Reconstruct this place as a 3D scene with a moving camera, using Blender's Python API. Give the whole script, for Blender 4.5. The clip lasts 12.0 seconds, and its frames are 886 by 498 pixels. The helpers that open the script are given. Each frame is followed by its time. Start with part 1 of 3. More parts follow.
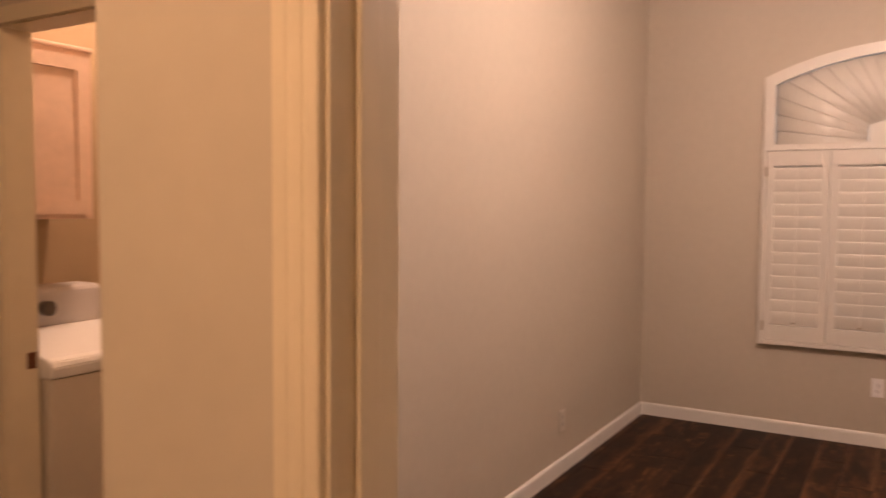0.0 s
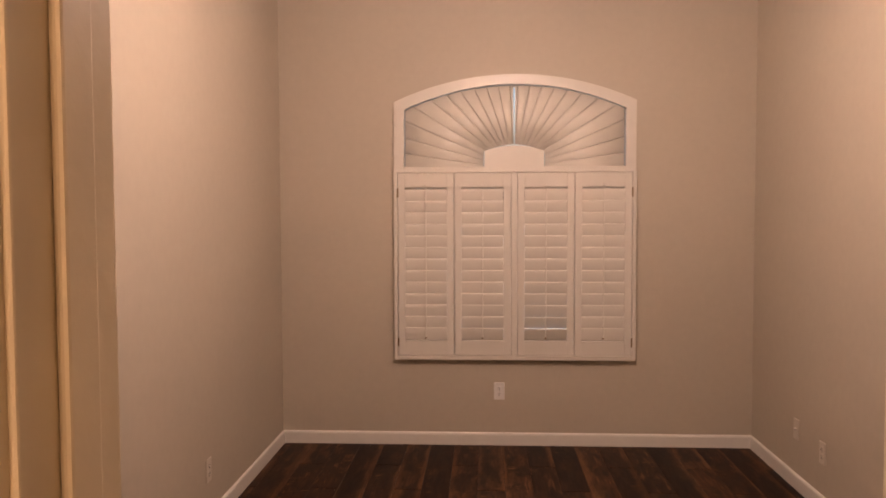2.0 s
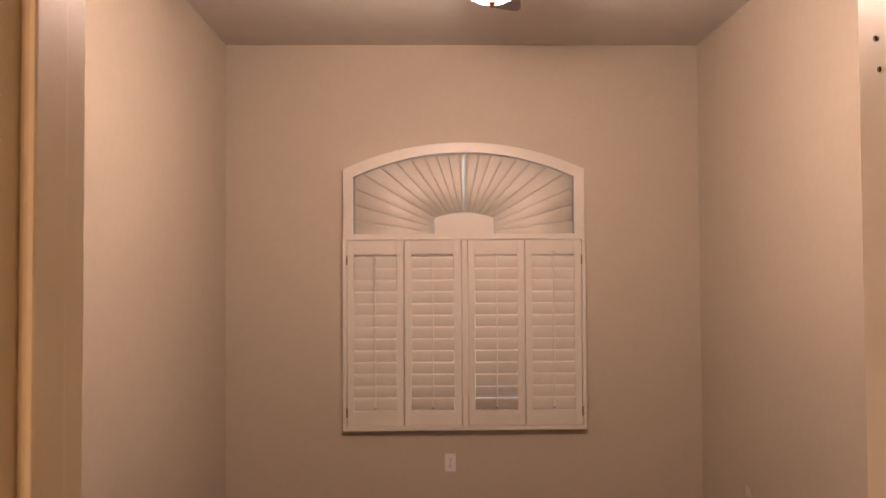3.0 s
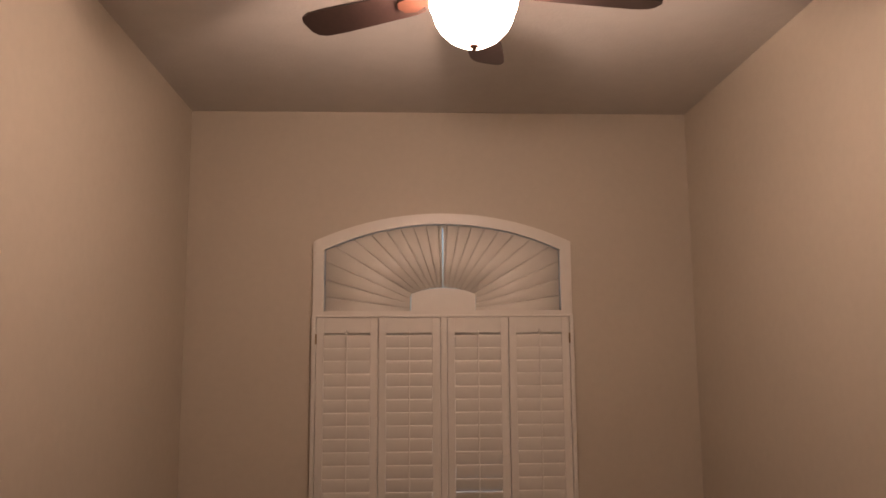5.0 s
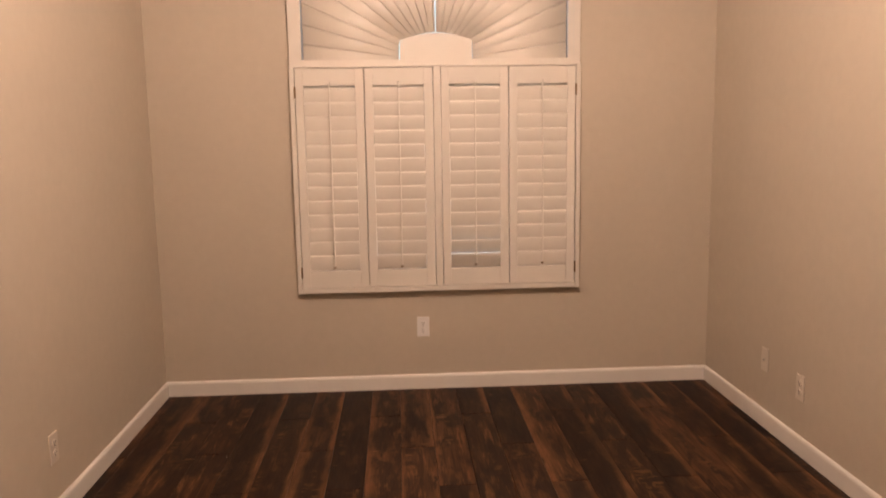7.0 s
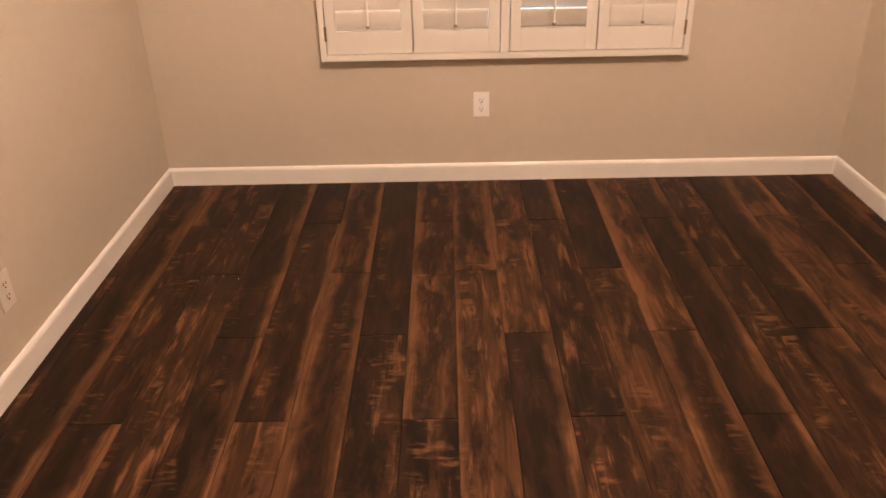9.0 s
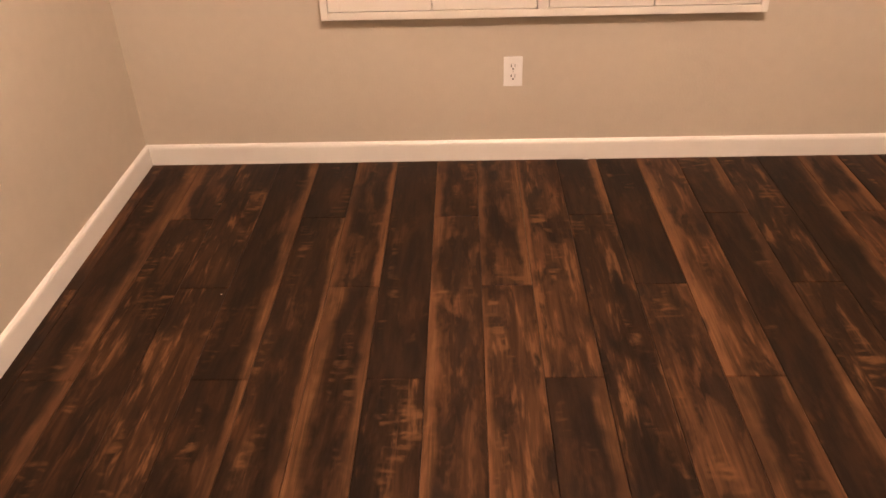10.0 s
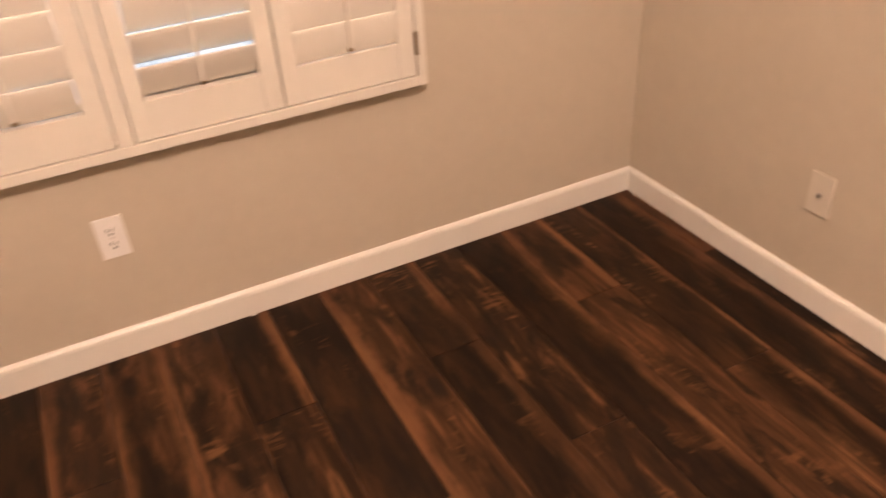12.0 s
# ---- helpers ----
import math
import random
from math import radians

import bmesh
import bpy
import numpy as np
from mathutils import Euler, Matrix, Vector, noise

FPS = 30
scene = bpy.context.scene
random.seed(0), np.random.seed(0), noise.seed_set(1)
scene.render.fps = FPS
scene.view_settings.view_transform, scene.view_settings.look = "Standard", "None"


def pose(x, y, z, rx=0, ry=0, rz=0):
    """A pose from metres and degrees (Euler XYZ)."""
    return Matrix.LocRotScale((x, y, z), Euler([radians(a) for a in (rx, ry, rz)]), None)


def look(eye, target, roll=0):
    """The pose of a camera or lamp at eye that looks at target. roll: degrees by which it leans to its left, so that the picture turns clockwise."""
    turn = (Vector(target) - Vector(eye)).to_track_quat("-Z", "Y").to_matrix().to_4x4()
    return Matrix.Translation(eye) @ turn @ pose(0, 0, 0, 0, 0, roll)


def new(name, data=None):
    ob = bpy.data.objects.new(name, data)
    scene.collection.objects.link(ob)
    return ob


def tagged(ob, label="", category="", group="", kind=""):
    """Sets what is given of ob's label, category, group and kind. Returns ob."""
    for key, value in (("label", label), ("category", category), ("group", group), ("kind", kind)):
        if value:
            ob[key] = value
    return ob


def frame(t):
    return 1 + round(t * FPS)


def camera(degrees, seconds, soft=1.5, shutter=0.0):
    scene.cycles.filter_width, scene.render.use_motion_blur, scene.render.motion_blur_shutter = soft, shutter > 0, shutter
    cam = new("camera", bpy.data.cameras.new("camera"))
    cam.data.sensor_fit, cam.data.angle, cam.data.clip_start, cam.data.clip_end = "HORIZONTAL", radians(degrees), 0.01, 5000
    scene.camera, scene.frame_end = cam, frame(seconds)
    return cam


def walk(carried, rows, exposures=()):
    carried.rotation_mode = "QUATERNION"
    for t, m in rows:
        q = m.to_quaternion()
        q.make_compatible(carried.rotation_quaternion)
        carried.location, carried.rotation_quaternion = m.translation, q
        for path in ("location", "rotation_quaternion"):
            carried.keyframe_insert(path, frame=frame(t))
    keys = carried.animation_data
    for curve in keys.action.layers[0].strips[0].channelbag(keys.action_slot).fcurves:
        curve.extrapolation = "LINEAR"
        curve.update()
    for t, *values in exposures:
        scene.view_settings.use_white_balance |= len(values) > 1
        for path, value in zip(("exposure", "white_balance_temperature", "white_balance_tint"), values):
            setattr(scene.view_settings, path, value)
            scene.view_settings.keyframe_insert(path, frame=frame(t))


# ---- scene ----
cam = camera(58.5, 12.0, shutter=0.4)
PATH = [
    (0, (0.051, -5.366, 1.446), (-0.969, -3.649, 1.331), 0.4),
    (0.5, (-0.059, -5.232, 1.49), (-0.741, -3.356, 1.357), 0.0),
    (1, (-0.117, -5.182, 1.563), (-0.537, -3.232, 1.418), -0.1),
    (1.5, (-0.165, -5.174, 1.611), (-0.4, -3.194, 1.462), -0.1),
    (2, (-0.191, -5.161, 1.547), (-0.296, -3.166, 1.449), -0.2),
    (2.5, (-0.212, -5.151, 1.565), (-0.241, -3.151, 1.533), -0.2),
    (3, (-0.236, -5.114, 1.582), (-0.197, -3.115, 1.640), -0.3),
    (3.2, (-0.235, -5.089, 1.569), (-0.180, -3.093, 1.672), -0.2),
    (4.8, (-0.202, -4.817, 1.515), (-0.112, -2.841, 1.813), -0.3),
    (5, (-0.222, -4.760, 1.529), (-0.129, -2.782, 1.809), -0.4),
    (5.5, (-0.246, -4.675, 1.542), (-0.155, -2.685, 1.723), -0.7),
    (6, (-0.275, -4.588, 1.506), (-0.171, -2.591, 1.529), -0.7),
    (6.5, (-0.228, -4.462, 1.424), (-0.122, -2.468, 1.308), -0.9),
    (7, (-0.215, -4.348, 1.436), (-0.107, -2.372, 1.146), -0.9),
    (7.5, (-0.225, -4.203, 1.442), (-0.127, -2.259, 0.980), -0.8),
    (9.5, (-0.261, -3.099, 1.433), (-0.309, -1.391, 0.394), -1.6),
    (10, (-0.275, -2.819, 1.408), (-0.335, -1.142, 0.319), -1.8),
    (10.5, (-0.244, -2.518, 1.402), (-0.293, -0.844, 0.309), -2.3),
    (11, (-0.254, -2.253, 1.404), (-0.175, -0.582, 0.307), -3.1),
    (11.5, (-0.202, -2.027, 1.401), (0.17, -0.406, 0.29), -3.5),
    (12, (-0.065, -1.879, 1.385), (0.638, -0.372, 0.273), -3.9),
]
walk(cam, [(t, look(eye, target, roll)) for t, eye, target, roll in PATH],
     exposures=[(0.0, 1.87, 6500, 12), (0.5, 1.70, 6500, 12), (2.5, 1.71, 6500, 12), (3.2, 1.52, 6500, 11), (4.8, 0.86, 6500, 9), (5.4, 0.80, 6500, 8), (6.0, 1.34, 6500, 8),
                (6.5, 1.84, 6500, 7), (7.0, 2.15, 6500, 6), (7.5, 2.36, 6500, 6), (9.5, 2.92, 6500, 5), (11.5, 3.02, 6500, 5), (12.0, 2.92, 6500, 6)])

# ---- world and light ----
world = bpy.data.worlds.new("evening_sky")
scene.world = world
world.use_nodes = True
wn = world.node_tree.nodes
sky = wn.new("ShaderNodeTexSky")
sky.sky_type, sky.sun_disc = "NISHITA", False
sky.dust_density, sky.ozone_density = 6.0, 0.6
sky.sun_elevation, sky.sun_rotation = radians(35), radians(180)
world.node_tree.links.new(sky.outputs["Color"], wn["Background"].inputs["Color"])
wn["Background"].inputs["Strength"].default_value = 0.15

sun = new("sun", bpy.data.lights.new("sun", "SUN"))
sun.data.energy, sun.data.angle, sun.data.color = 0.5, radians(12), (1, 0.93, 0.85)
sun.matrix_world = look((0, 0, 0), (0, 1, -math.tan(radians(35))))

BOWL_LIGHT = 97.0
BOWL_TINT = (1.0, 0.69, 0.56)
HALL_LIGHT, HALL_TINT = 55.0, (1.0, 0.58, 0.335)
LAUNDRY_LIGHT, LAUNDRY_TINT = 46.0, (1.0, 0.62, 0.42)


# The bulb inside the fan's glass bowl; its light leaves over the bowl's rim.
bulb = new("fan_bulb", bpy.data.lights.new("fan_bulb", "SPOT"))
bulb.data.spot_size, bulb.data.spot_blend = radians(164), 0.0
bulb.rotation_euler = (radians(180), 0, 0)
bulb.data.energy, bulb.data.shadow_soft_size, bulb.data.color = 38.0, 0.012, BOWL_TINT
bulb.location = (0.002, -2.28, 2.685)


# ---- materials ----
def material(name, colour, rough=0.5, metal=0.0, bump=0.0, grain=200.0, vary=0.06, large=1.5, coat=0.0, spec=0.5):
    """A surface with tint variation at two scales and fine relief, in object-space metres."""
    m = bpy.data.materials.new(name)
    m.use_nodes = True
    n, l = m.node_tree.nodes, m.node_tree.links
    p = n["Principled BSDF"]
    p.inputs["Roughness"].default_value, p.inputs["Metallic"].default_value = rough, metal
    p.inputs["Coat Weight"].default_value = coat
    p.inputs["Specular IOR Level"].default_value = spec
    geo = n.new("ShaderNodeNewGeometry")
    big, small = n.new("ShaderNodeTexNoise"), n.new("ShaderNodeTexNoise")
    big.inputs["Scale"].default_value, small.inputs["Scale"].default_value = large, grain * 0.2
    big.inputs["Detail"].default_value = 5
    for t in (big, small):
        l.new(geo.outputs["Position"], t.inputs["Vector"])
    add = n.new("ShaderNodeMath")
    add.operation = "ADD"
    l.new(big.outputs["Fac"], add.inputs[0])
    l.new(small.outputs["Fac"], add.inputs[1])
    span = n.new("ShaderNodeMapRange")
    span.inputs["From Min"].default_value, span.inputs["From Max"].default_value = 0.6, 1.4
    span.inputs["To Min"].default_value, span.inputs["To Max"].default_value = 1 - vary, 1 + vary
    l.new(add.outputs[0], span.inputs["Value"])
    mul = n.new("ShaderNodeVectorMath")
    mul.operation = "SCALE"
    mul.inputs[0].default_value = colour
    l.new(span.outputs["Result"], mul.inputs["Scale"])
    l.new(mul.outputs[0], p.inputs["Base Color"])
    if bump:
        fine = n.new("ShaderNodeTexNoise")
        fine.inputs["Scale"].default_value, fine.inputs["Detail"].default_value = grain, 3
        l.new(geo.outputs["Position"], fine.inputs["Vector"])
        b = n.new("ShaderNodeBump")
        b.inputs["Strength"].default_value, b.inputs["Distance"].default_value = 1.0, bump
        l.new(fine.outputs["Fac"], b.inputs["Height"])
        l.new(b.outputs[0], p.inputs["Normal"])
    return m


WALL = material("greige_wall_paint", (0.510, 0.452, 0.367), 0.6, bump=0.0007, grain=110, vary=0.035)
# Tan wall with the deep shadow under the cabinet put into its colour.
LAUNDRY_WALL = material("shade_darkened_tan_paint", (0.38, 0.275, 0.165), 0.6, bump=0.0004, grain=70, vary=0.04)
HALL_WALL = material("tan_hall_paint", (0.55, 0.49, 0.395), 0.6, bump=0.0004, grain=70, vary=0.04)
CEILING = material("flat_ceiling_paint", (0.55, 0.52, 0.48), 0.85, bump=0.0018, grain=55, vary=0.04)
TRIM = material("white_trim_paint", (0.74, 0.715, 0.665), 0.35, bump=0.0003, grain=60, vary=0.03)
JAMB = material("cream_jamb_paint", (0.72, 0.64, 0.49), 0.4, bump=0.0004, grain=70, vary=0.04)
SHUTTER = material("off_white_shutter_paint", (0.69, 0.655, 0.59), 0.38, bump=0.0002, grain=60, vary=0.03)
PLASTIC = material("white_plastic", (0.78, 0.765, 0.75), 0.3, vary=0.02)
PLATE = material("wall_coloured_plate", (0.61, 0.555, 0.475), 0.4, vary=0.02)
SLOT = material("dark_slot", (0.02, 0.018, 0.016), 0.6, vary=0.02)
BRASS = material("aged_brass", (0.30, 0.22, 0.13), 0.4, 0.9, vary=0.1)
BRONZE = material("oiled_bronze", (0.20, 0.085, 0.055), 0.38, 0.8, vary=0.1)
NICKEL = material("brushed_nickel", (0.55, 0.52, 0.50), 0.3, 1.0, vary=0.05)
BLADE = material("dark_walnut_blade", (0.034, 0.019, 0.016), 0.42, vary=0.3, grain=300, large=6)
# Chrome with the knob's dark shading put into its colour.
CHROME = material("shade_darkened_chrome", (0.22, 0.20, 0.19), 0.18, 1.0, vary=0.03)
# White enamel darkened: the shade below the lid is in the colour.
BODY = material("shaded_white_enamel", (0.60, 0.54, 0.46), 0.3, vary=0.02)
ENAMEL = material("white_enamel", (0.78, 0.77, 0.76), 0.2, vary=0.02)
CONSOLE = material("light_grey_console", (0.50, 0.47, 0.46), 0.35, vary=0.03)
MAPLE = material("pickled_maple", (0.68, 0.50, 0.39), 0.42, bump=0.0002, grain=150, vary=0.08, large=5)
SUBFLOOR = material("dark_joint", (0.012, 0.009, 0.007), 0.9, vary=0.1)
VINYL = material("white_window_vinyl", (0.75, 0.75, 0.74), 0.35, vary=0.02)
GROUND = material("dry_ground", (0.38, 0.36, 0.33), 0.95, bump=0.01, grain=8, vary=0.25, large=0.4)
STUCCO = material("stucco", (0.45, 0.38, 0.30), 0.9, bump=0.002, grain=60, vary=0.08)

GLASS = bpy.data.materials.new("window_glass")
GLASS.use_nodes = True
gp = GLASS.node_tree.nodes["Principled BSDF"]
gp.inputs["Transmission Weight"].default_value, gp.inputs["Roughness"].default_value = 1.0, 0.02
gp.inputs["IOR"].default_value = 1.05


def glowing(name, tint, strength):
    m = bpy.data.materials.new(name)
    m.use_nodes = True
    p = m.node_tree.nodes["Principled BSDF"]
    p.inputs["Base Color"].default_value = (0.8, 0.78, 0.74, 1)
    p.inputs["Emission Color"].default_value = (*tint, 1)
    p.inputs["Emission Strength"].default_value = strength
    return m


BOWL = glowing("lit_frosted_glass", BOWL_TINT, BOWL_LIGHT)
BOWL_FOOT = glowing("lit_frosted_glass_foot", BOWL_TINT, BOWL_LIGHT * 0.16)


def plank_wood(name, base, streaks, mottle, tone, cover):
    """Dark hickory look. base: heartwood colour; streaks: (place across, width, strength) of sapwood; mottle: share of light figure; cover: share of dark stain."""
    m = bpy.data.materials.new(name)
    m.use_nodes = True
    n, l = m.node_tree.nodes, m.node_tree.links
    p = n["Principled BSDF"]
    tc, info = n.new("ShaderNodeTexCoord"), n.new("ShaderNodeObjectInfo")

    def math_node(op, a, b=None, clamp=False):
        q = n.new("ShaderNodeMath")
        q.operation, q.use_clamp = op, clamp
        for i, v in enumerate((a, b)):
            if v is None:
                continue
            if isinstance(v, (int, float)):
                q.inputs[i].default_value = v
            else:
                l.new(v, q.inputs[i])
        return q.outputs[0]

    split = n.new("ShaderNodeSeparateXYZ")
    l.new(tc.outputs["Object"], split.inputs[0])
    x, y = split.outputs["X"], split.outputs["Y"]
    shift = math_node("MULTIPLY", info.outputs["Random"], 40.0)

    def grain_noise(sx, sy, detail=4, distort=0.0, rough=0.5, off=0.0):
        c = n.new("ShaderNodeCombineXYZ")
        l.new(math_node("MULTIPLY", x, sx), c.inputs[0])
        l.new(math_node("MULTIPLY", y, sy), c.inputs[1])
        l.new(math_node("ADD", shift, off), c.inputs[2])
        t = n.new("ShaderNodeTexNoise")
        t.inputs["Scale"].default_value = 1.0
        t.inputs["Detail"].default_value, t.inputs["Distortion"].default_value, t.inputs["Roughness"].default_value = detail, distort, rough
        l.new(c.outputs[0], t.inputs["Vector"])
        return t.outputs["Fac"]

    def band(value, low, high):
        r = n.new("ShaderNodeMapRange")
        r.interpolation_type = "SMOOTHSTEP"
        r.inputs["From Min"].default_value, r.inputs["From Max"].default_value = low, high
        l.new(value, r.inputs["Value"])
        return r.outputs["Result"]

    def mix(fac, a, b):
        q = n.new("ShaderNodeMix")
        q.data_type = "RGBA"
        if isinstance(fac, float):
            q.inputs["Factor"].default_value = fac
        else:
            l.new(fac, q.inputs["Factor"])
        for i, v in (("A", a), ("B", b)):
            s = [k for k in q.inputs if k.name == i and k.type == "RGBA"][0]
            if isinstance(v, tuple):
                s.default_value = (*v, 1)
            else:
                l.new(v, s)
        return [k for k in q.outputs if k.type == "RGBA"][0]

    long_grain = grain_noise(42, 3.2, 6, 1.0)
    fine = grain_noise(420, 9, 3)
    lines = grain_noise(150, 1.8, 4, 0.5, 0.6, 77.0)
    # Brown heartwood with grain, then small light flecks, then a dark smoky stain in clouds.
    colour = mix(band(long_grain, 0.32, 0.70), tuple(c * 0.5 for c in base), tuple(c * 1.45 for c in base))
    fleck = band(math_node("ADD", grain_noise(44, 4.6, 5, 0.15, 0.60, 9.0), math_node("MULTIPLY", math_node("SUBTRACT", long_grain, 0.5), 0.4)), 0.60 - mottle * 0.10, 0.76 - mottle * 0.10)
    colour = mix(math_node("MULTIPLY", fleck, 0.35 + 0.55 * mottle), colour, (0.170 * tone, 0.079 * tone, 0.034 * tone))
    ripple = math_node("MULTIPLY", band(grain_noise(11, 46, 3, 0.5, 0.55, 5.0), 0.48, 0.68), band(grain_noise(12, 4.2, 2, 0.3, 0.5, 15.0), 0.58 - mottle * 0.06, 0.70 - mottle * 0.06))
    stain_field = math_node("ADD", grain_noise(14, 4.2, 5, 0.35, 0.62, 41.0), math_node("MULTIPLY", math_node("SUBTRACT", long_grain, 0.5), 0.35))
    edge = 0.62 - 0.26 * cover
    stain = band(stain_field, edge - 0.07, edge + 0.08)
    smoke = mix(band(grain_noise(26, 4, 5, 0.3, 0.62, 51.0), 0.36, 0.70), (0.0080, 0.0040, 0.0023), (0.026, 0.0120, 0.0058))
    colour = mix(math_node("MULTIPLY", stain, 0.93), colour, smoke)
    colour = mix(math_node("MULTIPLY", ripple, 0.85), colour, (0.145 * tone, 0.068 * tone, 0.028 * tone))
    for side, width, strength in streaks:
        inward = math_node("SUBTRACT", 0.0777, math_node("MULTIPLY", x, float(side)))
        bend = math_node("MULTIPLY", math_node("SUBTRACT", grain_noise(0.0, 4.0, 5, 0.0, 0.6, 7.0 + 9 * side), 0.5), width * 2.8)
        ragged = math_node("ADD", math_node("ADD", inward, bend), math_node("MULTIPLY", math_node("SUBTRACT", long_grain, 0.5), 0.022))
        r = n.new("ShaderNodeMapRange")
        r.interpolation_type = "SMOOTHSTEP"
        r.inputs["From Min"].default_value, r.inputs["From Max"].default_value = width * 1.45, width * 0.55
        l.new(ragged, r.inputs["Value"])
        light = mix(band(math_node("ADD", math_node("MULTIPLY", long_grain, 0.5), math_node("MULTIPLY", lines, 0.5)), 0.36, 0.64), (0.060, 0.0265, 0.011), (0.185, 0.087, 0.038))
        light = mix(band(grain_noise(20, 5.0, 3, 0.5, 0.5, 31.0), 0.35, 0.62), tuple(c * 2.2 for c in base), light)
        fade = math_node("ADD", math_node("MULTIPLY", band(grain_noise(6.0, 2.6, 4, 0.4, 0.6, 61.0 + side), 0.34, 0.56), 0.65), 0.35)
        colour = mix(math_node("MULTIPLY", math_node("MULTIPLY", r.outputs["Result"], fade), strength), colour, light)
    # Knots: small dark eyes.
    vor = n.new("ShaderNodeTexVoronoi")
    vor.inputs["Scale"].default_value = 1.0
    c = n.new("ShaderNodeCombineXYZ")
    l.new(math_node("MULTIPLY", x, 6.0), c.inputs[0])
    l.new(math_node("MULTIPLY", y, 2.6), c.inputs[1])
    l.new(shift, c.inputs[2])
    l.new(c.outputs[0], vor.inputs["Vector"])
    colour = mix(math_node("MULTIPLY", band(math_node("SUBTRACT", 0.16, vor.outputs["Distance"]), 0.0, 0.10), 0.8), colour, (0.012, 0.007, 0.005))
    # Open grain lines.
    colour = mix(math_node("MULTIPLY", band(fine, 0.56, 0.72), 0.42), colour, (0.02, 0.011, 0.007))
    sc = n.new("ShaderNodeVectorMath")
    sc.operation = "SCALE"
    l.new(colour, sc.inputs[0])
    l.new(math_node("ADD", math_node("MULTIPLY", info.outputs["Random"], 0.32), 0.86), sc.inputs["Scale"])
    l.new(sc.outputs[0], p.inputs["Base Color"])
    rr = math_node("ADD", math_node("MULTIPLY", fine, 0.16), 0.42)
    l.new(rr, p.inputs["Roughness"])
    b = n.new("ShaderNodeBump")
    b.inputs["Strength"].default_value, b.inputs["Distance"].default_value = 0.6, 0.0006
    l.new(fine, b.inputs["Height"])
    l.new(b.outputs[0], p.inputs["Normal"])
    p.inputs["Specular IOR Level"].default_value = 0.13
    return m


HEART, WARM = (0.042, 0.0185, 0.0084), (0.066, 0.0290, 0.0130)
WOODS = {
    "dark": plank_wood("plank_dark", HEART, (), 0.0, 0.7, 0.85),
    "edge": plank_wood("plank_dark_light_edge", HEART, ((1, 0.030, 0.95),), 0.0, 0.7, 0.8),
    "thin": plank_wood("plank_dark_thin_light_edge", HEART, ((1, 0.017, 0.85),), 0.4, 0.8, 0.65),
    "wide": plank_wood("plank_wide_light_edge", HEART, ((1, 0.045, 0.9),), 0.2, 0.8, 0.6),
    "left": plank_wood("plank_dark_left_edge", WARM, ((-1, 0.028, 0.65),), 0.4, 0.8, 0.6),
    "mottled": plank_wood("plank_brown_mottled", WARM, ((-1, 0.014, 0.8),), 0.8, 0.95, 0.25),
    "mottled_edge": plank_wood("plank_brown_mottled_light_edge", WARM, ((-1, 0.034, 1.0),), 0.7, 0.9, 0.2),
    "double": plank_wood("plank_two_light_edges", HEART, ((-1, 0.042, 0.95), (1, 0.026, 0.9)), 0.0, 0.7, 0.7),
    "lines": plank_wood("plank_dark_lines", WARM, ((-1, 0.020, 0.6), (1, 0.024, 0.9)), 0.2, 0.8, 0.5),
    "brown": plank_wood("plank_red_brown", WARM, (), 0.3, 0.8, 0.35),
    "figured": plank_wood("plank_dark_figured", HEART, (), 0.9, 0.95, 0.55),
}


# ---- mesh helpers ----
def place(ob, parent):
    ob.parent = parent
    return ob


def mesh_of(name, bm, mat):
    bmesh.ops.recalc_face_normals(bm, faces=bm.faces[:])
    me = bpy.data.meshes.new(name)
    bm.to_mesh(me)
    bm.free()
    me.materials.append(mat)
    return me


def part(name, bm, mat, parent, label="", smooth=False):
    me = mesh_of(name, bm, mat)
    if smooth:
        for f in me.polygons:
            f.use_smooth = True
    ob = new(name, me)
    ob.parent = parent
    if label:
        ob["label"] = label
    return ob


def structure(name, bm, mat, label, loc=(0, 0, 0)):
    ob = part(name, bm, mat, None)
    ob.location = loc
    return tagged(ob, label, kind="structure")


def thing(name, label, category, loc, group="", turn=0.0):
    ob = new(name)
    ob.location, ob.rotation_euler = loc, (0, 0, radians(turn))
    return tagged(ob, label, category, group)


def box(x0, x1, y0, y1, z0, z1, bevel=0.0, bm=None, segments=2):
    """A box between the limits, with rounded edges; added to bm if given."""
    b = bmesh.new()
    bmesh.ops.create_cube(b, size=1.0)
    for v in b.verts:
        v.co = Vector(((x0, x1)[v.co.x > 0], (y0, y1)[v.co.y > 0], (z0, z1)[v.co.z > 0]))
    if bevel:
        bmesh.ops.bevel(b, geom=b.edges[:], offset=bevel, segments=segments, affect="EDGES", profile=0.6)
    if bm is None:
        return b
    me = bpy.data.meshes.new("joined")
    b.to_mesh(me)
    b.free()
    bm.from_mesh(me)
    bpy.data.meshes.remove(me)
    return bm


